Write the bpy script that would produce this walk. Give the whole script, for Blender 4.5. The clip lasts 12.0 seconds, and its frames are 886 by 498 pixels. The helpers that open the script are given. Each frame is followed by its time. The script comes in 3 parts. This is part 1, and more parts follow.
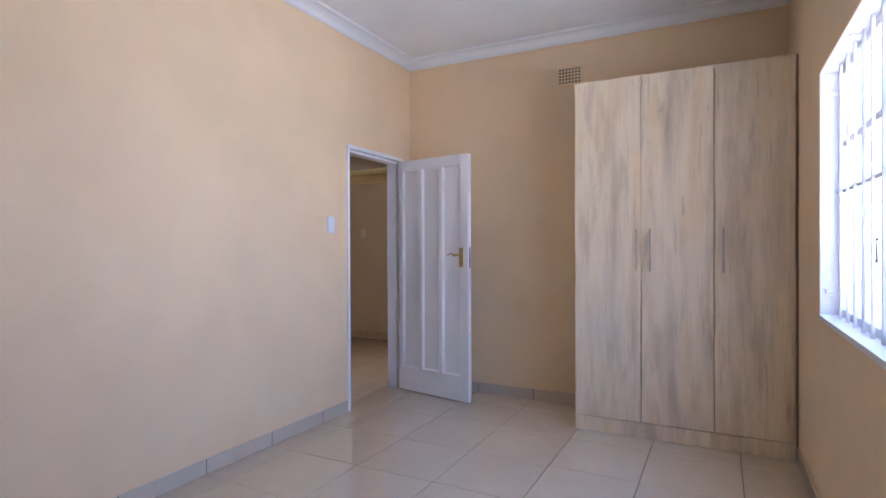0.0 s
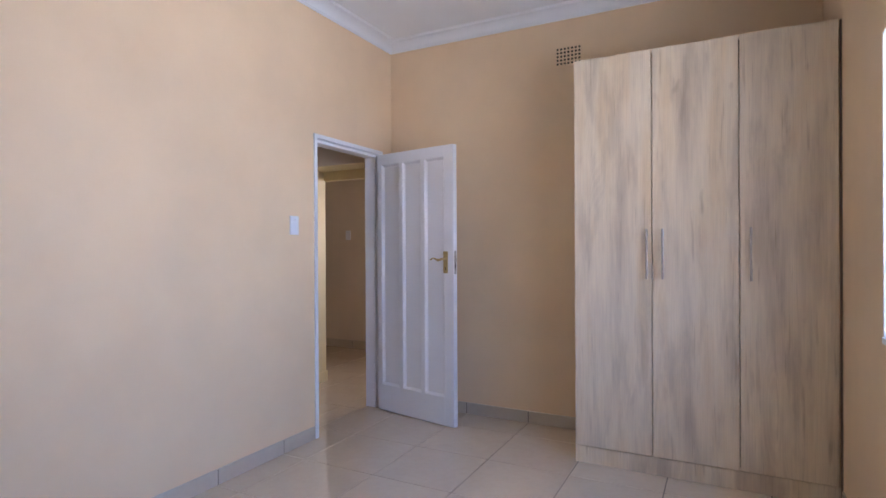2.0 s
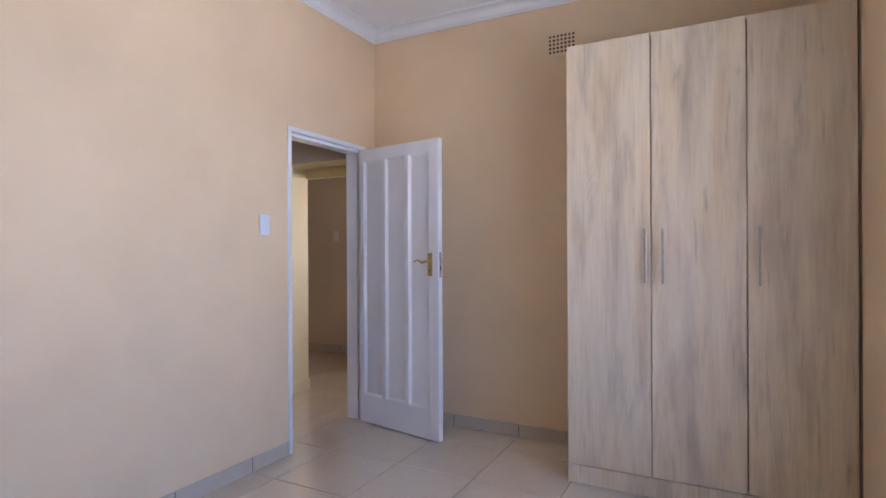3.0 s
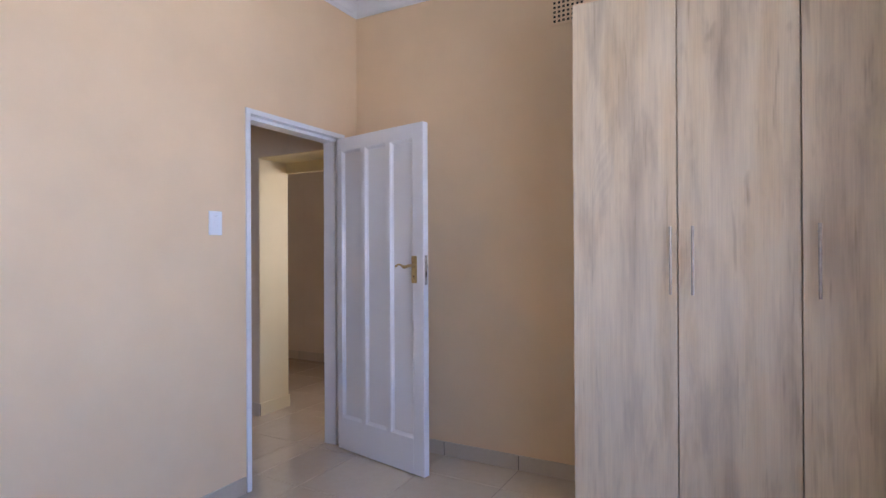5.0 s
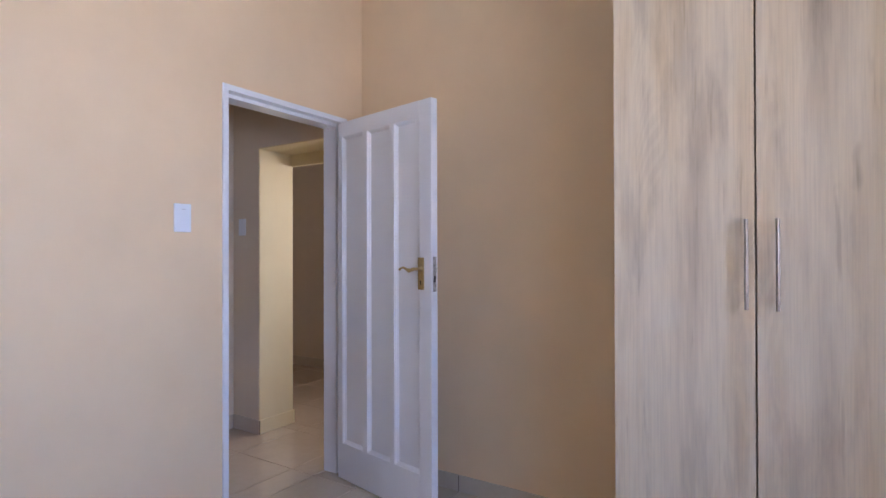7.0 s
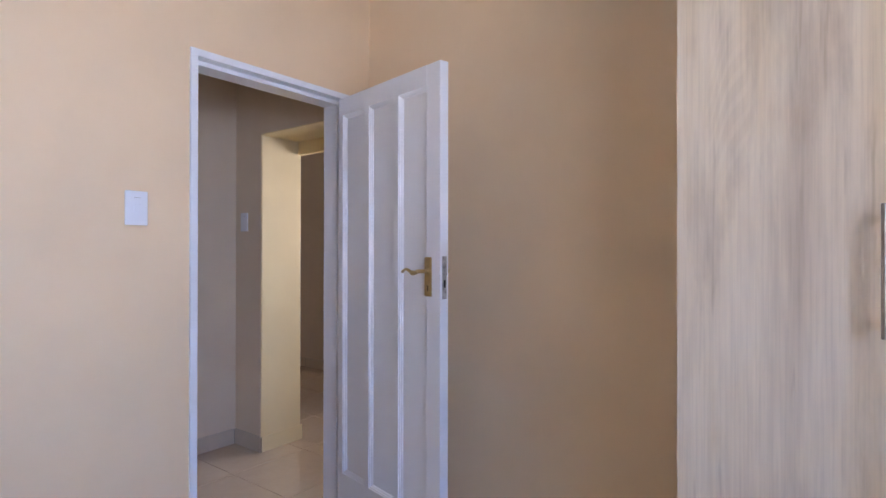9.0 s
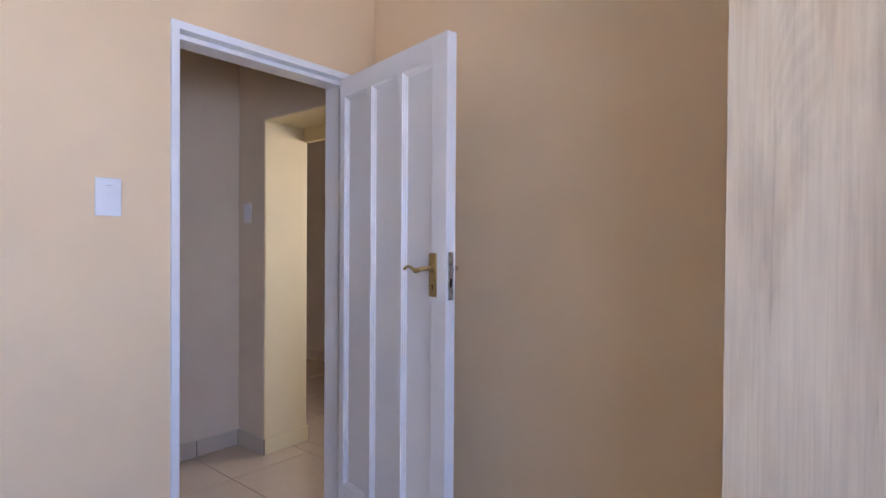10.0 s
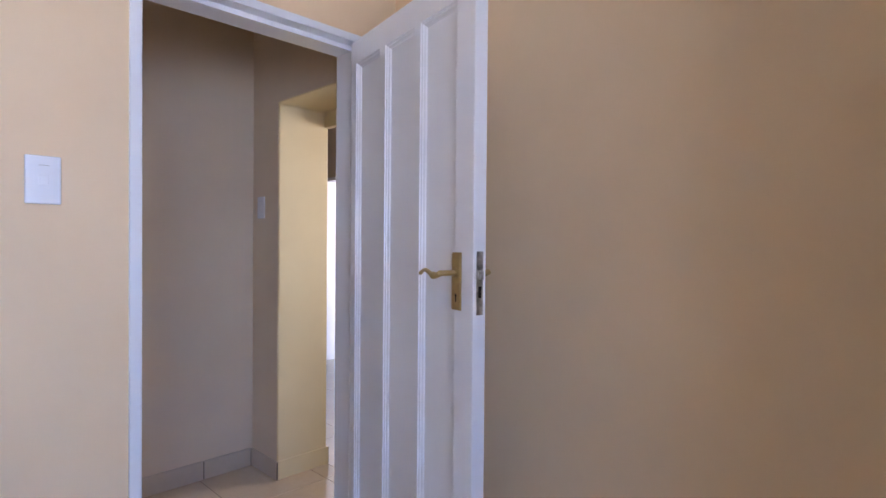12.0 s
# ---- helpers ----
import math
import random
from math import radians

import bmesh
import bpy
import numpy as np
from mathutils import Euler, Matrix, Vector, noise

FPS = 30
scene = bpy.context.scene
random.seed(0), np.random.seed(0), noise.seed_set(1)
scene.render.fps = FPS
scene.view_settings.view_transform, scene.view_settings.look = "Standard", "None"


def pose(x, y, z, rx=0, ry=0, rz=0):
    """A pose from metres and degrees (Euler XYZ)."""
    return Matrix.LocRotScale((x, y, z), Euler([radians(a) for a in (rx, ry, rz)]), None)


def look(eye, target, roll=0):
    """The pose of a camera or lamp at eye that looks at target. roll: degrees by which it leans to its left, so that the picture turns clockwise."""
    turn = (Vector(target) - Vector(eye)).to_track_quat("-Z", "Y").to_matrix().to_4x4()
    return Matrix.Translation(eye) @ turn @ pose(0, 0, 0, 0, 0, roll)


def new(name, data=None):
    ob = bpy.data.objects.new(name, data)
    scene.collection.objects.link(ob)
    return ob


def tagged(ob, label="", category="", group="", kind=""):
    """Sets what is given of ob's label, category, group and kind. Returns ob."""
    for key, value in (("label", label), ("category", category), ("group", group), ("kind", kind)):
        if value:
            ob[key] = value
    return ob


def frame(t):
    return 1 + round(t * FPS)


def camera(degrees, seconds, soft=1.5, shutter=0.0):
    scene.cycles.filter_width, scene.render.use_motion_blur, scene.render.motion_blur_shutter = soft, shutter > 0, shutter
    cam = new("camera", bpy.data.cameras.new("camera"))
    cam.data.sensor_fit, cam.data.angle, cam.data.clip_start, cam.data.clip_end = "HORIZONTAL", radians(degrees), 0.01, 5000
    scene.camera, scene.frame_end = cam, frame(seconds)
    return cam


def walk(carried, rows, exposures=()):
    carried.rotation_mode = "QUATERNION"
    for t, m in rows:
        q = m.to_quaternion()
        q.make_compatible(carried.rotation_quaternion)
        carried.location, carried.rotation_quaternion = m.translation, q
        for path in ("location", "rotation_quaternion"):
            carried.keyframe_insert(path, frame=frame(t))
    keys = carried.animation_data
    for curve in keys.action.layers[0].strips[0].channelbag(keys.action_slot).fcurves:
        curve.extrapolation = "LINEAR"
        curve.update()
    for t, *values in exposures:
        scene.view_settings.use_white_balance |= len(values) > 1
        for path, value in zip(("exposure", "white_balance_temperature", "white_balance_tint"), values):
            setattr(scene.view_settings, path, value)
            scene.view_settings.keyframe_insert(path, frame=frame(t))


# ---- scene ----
cam = camera(78.8, 12.0)
EXPOSURE, KELVIN, TINT = 3.2, 6330, 27
PATH = [
    (0, (0.195, 0.1, 1.281), (-0.721, 1.877, 1.271), -0.2),
    (0.7, (0.159, 0.28, 1.292), (-0.76, 2.056, 1.282), -0.3),
    (1.5, (0.117, 0.506, 1.299), (-0.803, 2.282, 1.291), -0.2),
    (2, (0.083, 0.631, 1.295), (-0.84, 2.405, 1.29), -0.3),
    (2.5, (0.063, 0.777, 1.291), (-0.858, 2.553, 1.291), -0.2),
    (3.2, (0.048, 0.957, 1.294), (-0.874, 2.732, 1.295), -0.3),
    (4.8, (-0.042, 1.385, 1.298), (-0.996, 3.142, 1.303), -0.3),
    (5.5, (-0.076, 1.572, 1.301), (-1.063, 3.311, 1.307), -0.3),
    (6.5, (-0.151, 1.811, 1.295), (-1.198, 3.515, 1.301), -0.3),
    (7.2, (-0.209, 1.985, 1.293), (-1.298, 3.662, 1.308), -0.1),
    (8.8, (-0.34, 2.364, 1.293), (-1.532, 3.97, 1.304), 0.0),
    (9.5, (-0.405, 2.521, 1.302), (-1.638, 4.096, 1.292), 0.3),
    (10, (-0.452, 2.627, 1.306), (-1.721, 4.173, 1.281), 0.4),
    (10.5, (-0.518, 2.717, 1.31), (-1.819, 4.236, 1.281), 0.3),
    (11.2, (-0.618, 2.874, 1.307), (-1.968, 4.35, 1.28), 0.3),
    (12, (-0.701, 3.017, 1.295), (-2.1, 4.445, 1.27), 0.5),
]
walk(cam, [(t, look(eye, target, roll)) for t, eye, target, roll in PATH], exposures=[(0, EXPOSURE, KELVIN, TINT), (6, EXPOSURE, KELVIN, TINT), (10, EXPOSURE + 0.1, KELVIN, TINT), (12, EXPOSURE + 0.1, KELVIN, TINT)])

# ---- light ----
SUN_EL, SUN_AZ = 55.0, 172.0   # height, and degrees from +y towards -x
world = bpy.data.worlds.new("sky")
scene.world = world
world.use_nodes = True
wn = world.node_tree
sky = wn.nodes.new("ShaderNodeTexSky")
sky.sky_type = "NISHITA"
sky.sun_disc = False
sky.dust_density, sky.ozone_density = 0.3, 3.5
sky.sun_elevation = radians(SUN_EL)
sky.sun_rotation = radians(-SUN_AZ)
wn.links.new(sky.outputs[0], wn.nodes["Background"].inputs[0])
wn.nodes["Background"].inputs[1].default_value = 0.10
sun_way = Vector((-math.sin(radians(SUN_AZ)) * math.cos(radians(SUN_EL)), math.cos(radians(SUN_AZ)) * math.cos(radians(SUN_EL)), math.sin(radians(SUN_EL))))
sun = new("sun", bpy.data.lights.new("sun", "SUN"))
sun.data.energy, sun.data.angle, sun.data.color = 5.0, radians(0.5), (1.0, 0.965, 0.92)
sun.matrix_world = look(sun_way * 20, (0, 0, 0))


# ---- plan, metres ----
XL, XR = -2.387, 0.603        # bedroom, west and east faces
YS, YB = -0.55, 4.450         # bedroom, south and north faces
CEIL, CORNICE = 3.000, 2.915
HX = -2.518                   # hall side of the bedroom's west wall
HW = -3.655                   # hall's west face
PX, PY0, PY1 = -3.369, 4.470, 4.785  # reveal of the opening to the lounge
SOFFIT = 2.035
LY = 6.300                    # lounge, north face
LW = -7.2
DY0, DY1, DTOP = 3.480, 4.308, 2.078  # bedroom door frame, outer
WY0, WY1, WZ0, WZ1 = 1.640, 3.144, 0.953, 2.078  # bedroom window
EX = XR + 0.23
W2X0, W2X1, W2Z0, W2Z1 = -2.80, -2.25, 0.95, 2.08  # lounge window


def daylight_in_opening(name, eye, target, width, height, watts, color, spread=180.0):
    """Daylight entering by a window: an area lamp filling the opening, outside its glass."""
    lamp = new(name, bpy.data.lights.new(name, "AREA"))
    lamp.data.shape, lamp.data.size, lamp.data.size_y = "RECTANGLE", width, height
    lamp.data.energy, lamp.data.color, lamp.data.spread = watts, color, radians(spread)
    lamp.matrix_world = look(eye, target)


WYM, WZM, W2XM = (WY0 + WY1) / 2, (WZ0 + WZ1) / 2, (W2X0 + W2X1) / 2
daylight_in_opening("bedroom_window_haze", (XR + 0.20, WYM, WZM), (XR - 1, WYM, WZM), WY1 - WY0 - 0.02, WZ1 - WZ0 - 0.02, 1.1, (0.86, 0.87, 0.95))
# the blue sky slants down through the window, the light of the sunlit paving slants up
daylight_in_opening("bedroom_window_sky", (XR + 0.45, WYM, WZM), (XR - 0.55, WYM, WZM - 0.839), WY1 - WY0, 1.0, 2.0, (0.10, 0.40, 1.0), 130.0)
daylight_in_opening("bedroom_window_ground", (XR + 0.42, WYM, WZM), (XR - 0.58, WYM, WZM + 1.0), WY1 - WY0, 0.80, 2.3, (0.57, 0.78, 1.0), 130.0)
daylight_in_opening("lounge_window_sky", (W2XM, LY + 0.20, 1.515), (W2XM - 0.45, LY - 0.8, 1.515), 0.53, 1.11, 1.8, (1.0, 0.99, 0.92), 110.0)


# ---- materials ----
def material(name, rough=0.5, metal=0.0, spec=0.5):
    m = bpy.data.materials.new(name)
    m.use_nodes = True
    b = m.node_tree.nodes["Principled BSDF"]
    b.inputs["Roughness"].default_value = rough
    b.inputs["Metallic"].default_value = metal
    b.inputs["Specular IOR Level"].default_value = spec
    return m, m.node_tree, b


def coords(nt, scale, kind="Object", shift=False):
    tc = nt.nodes.new("ShaderNodeTexCoord")
    mp = nt.nodes.new("ShaderNodeMapping")
    mp.inputs["Scale"].default_value = scale
    nt.links.new(tc.outputs[kind], mp.inputs["Vector"])
    if shift:
        oi = nt.nodes.new("ShaderNodeObjectInfo")
        k = nt.nodes.new("ShaderNodeVectorMath")
        k.operation = "SCALE"
        k.inputs[0].default_value = (13.0, 7.0, 29.0)
        nt.links.new(oi.outputs["Random"], k.inputs["Scale"])
        nt.links.new(k.outputs[0], mp.inputs["Location"])
    return mp.outputs[0]


def noise_tex(nt, vec, scale, detail=4.0, rough=0.55, distort=0.0):
    n = nt.nodes.new("ShaderNodeTexNoise")
    n.inputs["Scale"].default_value, n.inputs["Detail"].default_value = scale, detail
    n.inputs["Roughness"].default_value, n.inputs["Distortion"].default_value = rough, distort
    nt.links.new(vec, n.inputs["Vector"])
    return n.outputs[0]


def ramp(nt, fac, stops):
    r = nt.nodes.new("ShaderNodeValToRGB")
    el = r.color_ramp.elements
    while len(el) < len(stops):
        el.new(0.5)
    for e, (p, c) in zip(el, stops):
        e.position, e.color = p, (*c, 1)
    nt.links.new(fac, r.inputs[0])
    return r.outputs[0]


def mixed(nt, fac, a, b, mode="MIX"):
    m = nt.nodes.new("ShaderNodeMix")
    m.data_type, m.blend_type = "RGBA", mode
    for value, socket in ((fac, m.inputs[0]), (a, m.inputs[6]), (b, m.inputs[7])):
        if isinstance(value, (int, float)):
            socket.default_value = value
        elif isinstance(value, tuple):
            socket.default_value = (*value, 1)
        else:
            nt.links.new(value, socket)
    return m.outputs[2]


def bump(nt, b, height, strength, distance):
    n = nt.nodes.new("ShaderNodeBump")
    n.inputs["Strength"].default_value, n.inputs["Distance"].default_value = strength, distance
    nt.links.new(height, n.inputs["Height"])
    nt.links.new(n.outputs[0], b.inputs["Normal"])


def paint(name, color, rough, grain=220.0, depth=0.0012, vary=0.05, spec=0.4):
    """Rolled paint: fine orange peel, faint cloudy unevenness."""
    m, nt, b = material(name, rough, 0.0, spec)
    v = coords(nt, (1, 1, 1))
    cloud = noise_tex(nt, v, 1.7, 5.0)
    dark = tuple(c * (1 - vary) for c in color)
    light = tuple(min(1, c * (1 + vary)) for c in color)
    nt.links.new(ramp(nt, cloud, [(0.3, dark), (0.7, light)]), b.inputs["Base Color"])
    fine = noise_tex(nt, v, grain, 3.0)
    wide = noise_tex(nt, v, 9.0, 2.0)
    both = nt.nodes.new("ShaderNodeMath")
    both.operation = "ADD"
    nt.links.new(fine, both.inputs[0])
    nt.links.new(wide, both.inputs[1])
    bump(nt, b, both.outputs[0], 0.35, depth)
    return m


def laminate(name):
    """Whitewashed oak laminate, grain running up: soft grey and tan clouds, fibres, arched growth rings, flecks."""
    m, nt, b = material(name, 0.48, 0.0, 0.3)

    def grain(stretch, scale, detail=3.0, rough=0.5, distort=0.0):
        return noise_tex(nt, coords(nt, (1, 1, stretch), shift=True), scale, detail, rough, distort)

    def maths(kind, a, value):
        n = nt.nodes.new("ShaderNodeMath")
        n.operation = kind
        nt.links.new(a, n.inputs[0])
        n.inputs[1].default_value = value
        return n.outputs[0]

    base = ramp(nt, grain(0.13, 6.0, 4.0, 0.55, 0.1), [(0.33, (0.61, 0.485, 0.35)), (0.44, (0.75, 0.615, 0.45)), (0.54, (0.85, 0.71, 0.52)), (0.66, (0.81, 0.64, 0.43))])
    blotch = grain(0.17, 11.0, 5.0, 0.6, 0.2)
    base = mixed(nt, 1.0, base, ramp(nt, blotch, [(0.32, (0.82, 0.80, 0.79)), (0.45, (0.96, 0.955, 0.95)), (0.66, (1.03, 1.03, 1.03))]), "MULTIPLY")
    fibre = grain(0.016, 210.0, 4.0, 0.6)
    base = mixed(nt, 0.38, base, ramp(nt, fibre, [(0.34, (0.82, 0.80, 0.78)), (0.58, (1.04, 1.04, 1.04))]), "MULTIPLY")
    rings = maths("SINE", maths("MULTIPLY", grain(0.14, 4.5, 1.0, 0.35, 0.0), 300.0), 0.0)
    where = ramp(nt, grain(0.22, 4.2, 2.0), [(0.54, (0, 0, 0)), (0.68, (0.8, 0.8, 0.8))])
    base = mixed(nt, where, base, mixed(nt, 1.0, base, ramp(nt, rings, [(0.0, (0.945, 0.93, 0.915)), (0.7, (1.02, 1.02, 1.02))]), "MULTIPLY"))
    flecks = ramp(nt, grain(0.07, 48.0, 2.0, 0.5), [(0.63, (1, 1, 1)), (0.74, (0.80, 0.76, 0.72))])
    base = mixed(nt, 0.8, base, flecks, "MULTIPLY")
    knots = ramp(nt, grain(0.42, 8.0, 2.0, 0.5), [(0.70, (1, 1, 1)), (0.80, (0.66, 0.60, 0.55))])
    base = mixed(nt, 1.0, base, knots, "MULTIPLY")
    nt.links.new(base, b.inputs["Base Color"])
    bump(nt, b, fibre, 0.10, 0.0006)
    return m


def porcelain(name, color, rough):
    """Polished cream porcelain, each tile a little its own."""
    m, nt, b = material(name, rough, 0.0, 0.9)
    b.inputs["Coat Weight"].default_value = 0.6
    b.inputs["Coat Roughness"].default_value = rough * 0.6
    v = coords(nt, (1, 1, 1), shift=True)
    cloud = noise_tex(nt, v, 3.5, 6.0, 0.6, 0.8)
    vein = noise_tex(nt, v, 26.0, 5.0, 0.65, 0.5)
    c1 = ramp(nt, cloud, [(0.3, tuple(c * 0.96 for c in color)), (0.7, tuple(min(1, c * 1.03) for c in color))])
    c2 = ramp(nt, vein, [(0.35, (0.95, 0.94, 0.93)), (0.6, (1, 1, 1))])
    col = mixed(nt, 0.6, c1, c2, "MULTIPLY")
    oi = nt.nodes.new("ShaderNodeObjectInfo")
    col = mixed(nt, 1.0, col, ramp(nt, oi.outputs["Random"], [(0.0, (0.95, 0.95, 0.95)), (1.0, (1, 1, 1))]), "MULTIPLY")
    nt.links.new(col, b.inputs["Base Color"])
    smear = noise_tex(nt, v, 2.2, 4.0)
    mr = nt.nodes.new("ShaderNodeMapRange")
    mr.inputs[3].default_value, mr.inputs[4].default_value = rough * 0.6, rough * 1.5
    nt.links.new(smear, mr.inputs[0])
    nt.links.new(mr.outputs[0], b.inputs["Roughness"])
    bump(nt, b, noise_tex(nt, v, 5.0, 2.0), 0.02, 0.001)
    return m


def metal(name, color, rough, streak=(1, 1, 0.02), scale=300.0, tarnish=0.25):
    m, nt, b = material(name, rough, 1.0)
    v = coords(nt, streak)
    f = noise_tex(nt, v, scale, 3.0)
    worn = noise_tex(nt, coords(nt, (1, 1, 1)), 45.0, 4.0)
    col = mixed(nt, tarnish, color, ramp(nt, worn, [(0.35, tuple(c * 0.35 for c in color)), (0.6, color)]))
    nt.links.new(col, b.inputs["Base Color"])
    mr = nt.nodes.new("ShaderNodeMapRange")
    mr.inputs[3].default_value, mr.inputs[4].default_value = rough * 0.7, rough * 1.4
    nt.links.new(f, mr.inputs[0])
    nt.links.new(mr.outputs[0], b.inputs["Roughness"])
    return m


WALL = paint("beige_wall_paint", (0.86, 0.635, 0.40), 0.6)
HALL = paint("pale_greige_wall_paint", (0.73, 0.61, 0.465), 0.6)
CEILING = paint("white_ceiling_paint", (0.84, 0.84, 0.83), 0.8, 160.0, 0.001, 0.03)
PLASTER = paint("white_cornice_paint", (0.83, 0.83, 0.83), 0.6, 40.0, 0.0002, 0.02)
GLOSS = paint("white_gloss_paint", (0.87, 0.87, 0.885), 0.28, 60.0, 0.0009, 0.02, 0.5)
STEEL_PAINT = paint("white_enamel", (0.82, 0.82, 0.84), 0.32, 90.0, 0.0004, 0.03, 0.5)
BAR_PAINT = paint("chalky_white_enamel", (0.72, 0.72, 0.74), 0.45, 90.0, 0.0004, 0.06, 0.4)
WOOD = laminate("whitewashed_oak_laminate")
# brown that stands for the shade in the gap beside the wardrobe
GAP_SHADE = paint("gap_shade_brown", (0.33, 0.24, 0.175), 0.7)
TILE = porcelain("cream_porcelain", (0.72, 0.585, 0.43), 0.045)
CREAM = paint("cream_yellow_paint", (0.77, 0.64, 0.375), 0.6)
SKIRT = porcelain("greige_skirting_porcelain", (0.63, 0.525, 0.405), 0.35)
GROUT = paint("grey_brown_grout", (0.20, 0.165, 0.135), 0.9, 400.0, 0.001, 0.15)
PLASTIC = paint("white_plastic", (0.84, 0.85, 0.88), 0.25, 40.0, 0.0001, 0.01, 0.5)
BRASS = metal("aged_brass", (0.56, 0.42, 0.20), 0.36, (1, 1, 1), 90.0, 0.25)
STEEL = metal("brushed_steel", (0.46, 0.41, 0.36), 0.34)
ZINC = metal("worn_zinc", (0.55, 0.53, 0.50), 0.4, (1, 1, 1), 60.0, 0.7)
DARK = paint("dark_hollow", (0.03, 0.025, 0.02), 0.8)
PAVING = paint("pale_concrete_paving", (0.56, 0.55, 0.53), 0.9, 40.0, 0.004, 0.18)


def glass_material():
    m, nt, b = material("clear_glass", 0.02)
    b.inputs["Transmission Weight"].default_value = 1.0
    b.inputs["IOR"].default_value = 1.45
    b.inputs["Base Color"].default_value = (0.97, 0.99, 0.98, 1)
    return m


GLASS = glass_material()


# ---- mesh helpers ----
def box(bm, x0, x1, y0, y1, z0, z1):
    v = [bm.verts.new(p) for p in ((x0, y0, z0), (x1, y0, z0), (x1, y1, z0), (x0, y1, z0), (x0, y0, z1), (x1, y0, z1), (x1, y1, z1), (x0, y1, z1))]
    for q in ((0, 3, 2, 1), (4, 5, 6, 7), (0, 1, 5, 4), (1, 2, 6, 5), (2, 3, 7, 6), (3, 0, 4, 7)):
        bm.faces.new([v[i] for i in q])
    return bm


def softened(bm, width, segments=2):
    bmesh.ops.bevel(bm, geom=bm.edges[:], offset=width, segments=segments, affect="EDGES", profile=0.6, clamp_overlap=True)
    return bm


def slab(x0, x1, y0, y1, z0, z1, soft=0.0, segments=2):
    bm = box(bmesh.new(), x0, x1, y0, y1, z0, z1)
    return softened(bm, soft, segments) if soft else bm


def rod(bm, a, b, radius, sides=14, radius_end=None):
    a, b = Vector(a), Vector(b)
    way = b - a
    m = Matrix.Translation((a + b) / 2) @ way.to_track_quat("Z", "Y").to_matrix().to_4x4()
    bmesh.ops.create_cone(bm, cap_ends=True, segments=sides, radius1=radius, radius2=radius if radius_end is None else radius_end, depth=way.length, matrix=m)
    return bm


def tube(bm, points, radii, sides=10):
    """A bent bar with round cross-section and closed ends."""
    rings = []
    pts = [Vector(p) for p in points]
    for i, p in enumerate(pts):
        way = (pts[min(i + 1, len(pts) - 1)] - pts[max(i - 1, 0)]).normalized()
        q = way.to_track_quat("Z", "Y")
        rings.append([bm.verts.new(p + q @ Vector((math.cos(a) * radii[i], math.sin(a) * radii[i], 0))) for a in (2 * math.pi * k / sides for k in range(sides))])
    for r0, r1 in zip(rings, rings[1:]):
        for k in range(sides):
            bm.faces.new((r0[k], r0[(k + 1) % sides], r1[(k + 1) % sides], r1[k]))
    bm.faces.new(rings[0][::-1])
    bm.faces.new(rings[-1])
    return bm


def mesh_of(name, bm, mat, smooth=False):
    bmesh.ops.recalc_face_normals(bm, faces=bm.faces[:])
    me = bpy.data.meshes.new(name)
    bm.to_mesh(me)
    bm.free()
    me.materials.append(mat)
    if smooth:
        for p in me.polygons:
            p.use_smooth = True
    return me


def part(name, bm, mat, parent=None, label="", smooth=False):
    ob = new(name, mesh_of(name, bm, mat, smooth))
    if parent:
        ob.parent = parent
    return tagged(ob, label)


def thing(name, label, category, place=(0, 0, 0), turn=0.0, kind="", group=""):
    ob = new(name)
    ob.empty_display_size = 0.1
    ob.matrix_world = pose(*place, 0, 0, turn)
    return tagged(ob, label, category, group, kind)


def walled(u_cuts, z_cuts, holes, face0, face1, along):
    """A wall as one solid with openings: u runs along it, face0 and face1 are its two faces."""
    bm = bmesh.new()
    grid = {}

    def vert(u, f, z):
        key = (round(u, 5), f, round(z, 5))
        if key not in grid:
            t = (face0, face1)[f]
            grid[key] = bm.verts.new((u, t, z) if along == "x" else (t, u, z))
        return grid[key]

    def solid(i, j):
        if not (0 <= i < len(u_cuts) - 1 and 0 <= j < len(z_cuts) - 1):
            return False
        u, z = (u_cuts[i] + u_cuts[i + 1]) / 2, (z_cuts[j] + z_cuts[j + 1]) / 2
        return not any(a < u < b and c < z < d for a, b, c, d in holes)

    for i in range(len(u_cuts) - 1):
        for j in range(len(z_cuts) - 1):
            if not solid(i, j):
                continue
            u0, u1, z0, z1 = u_cuts[i], u_cuts[i + 1], z_cuts[j], z_cuts[j + 1]
            for f in (0, 1):
                bm.faces.new([vert(u, f, z) for u, z in ((u0, z0), (u1, z0), (u1, z1), (u0, z1))])
            for di, dj, ends in ((-1, 0, ((u0, z0), (u0, z1))), (1, 0, ((u1, z0), (u1, z1))), (0, -1, ((u0, z0), (u1, z0))), (0, 1, ((u0, z1), (u1, z1)))):
                if not solid(i + di, j + dj):
                    (ua, za), (ub, zb) = ends
                    bm.faces.new((vert(ua, 0, za), vert(ub, 0, zb), vert(ub, 1, zb), vert(ua, 1, za)))
    return bm


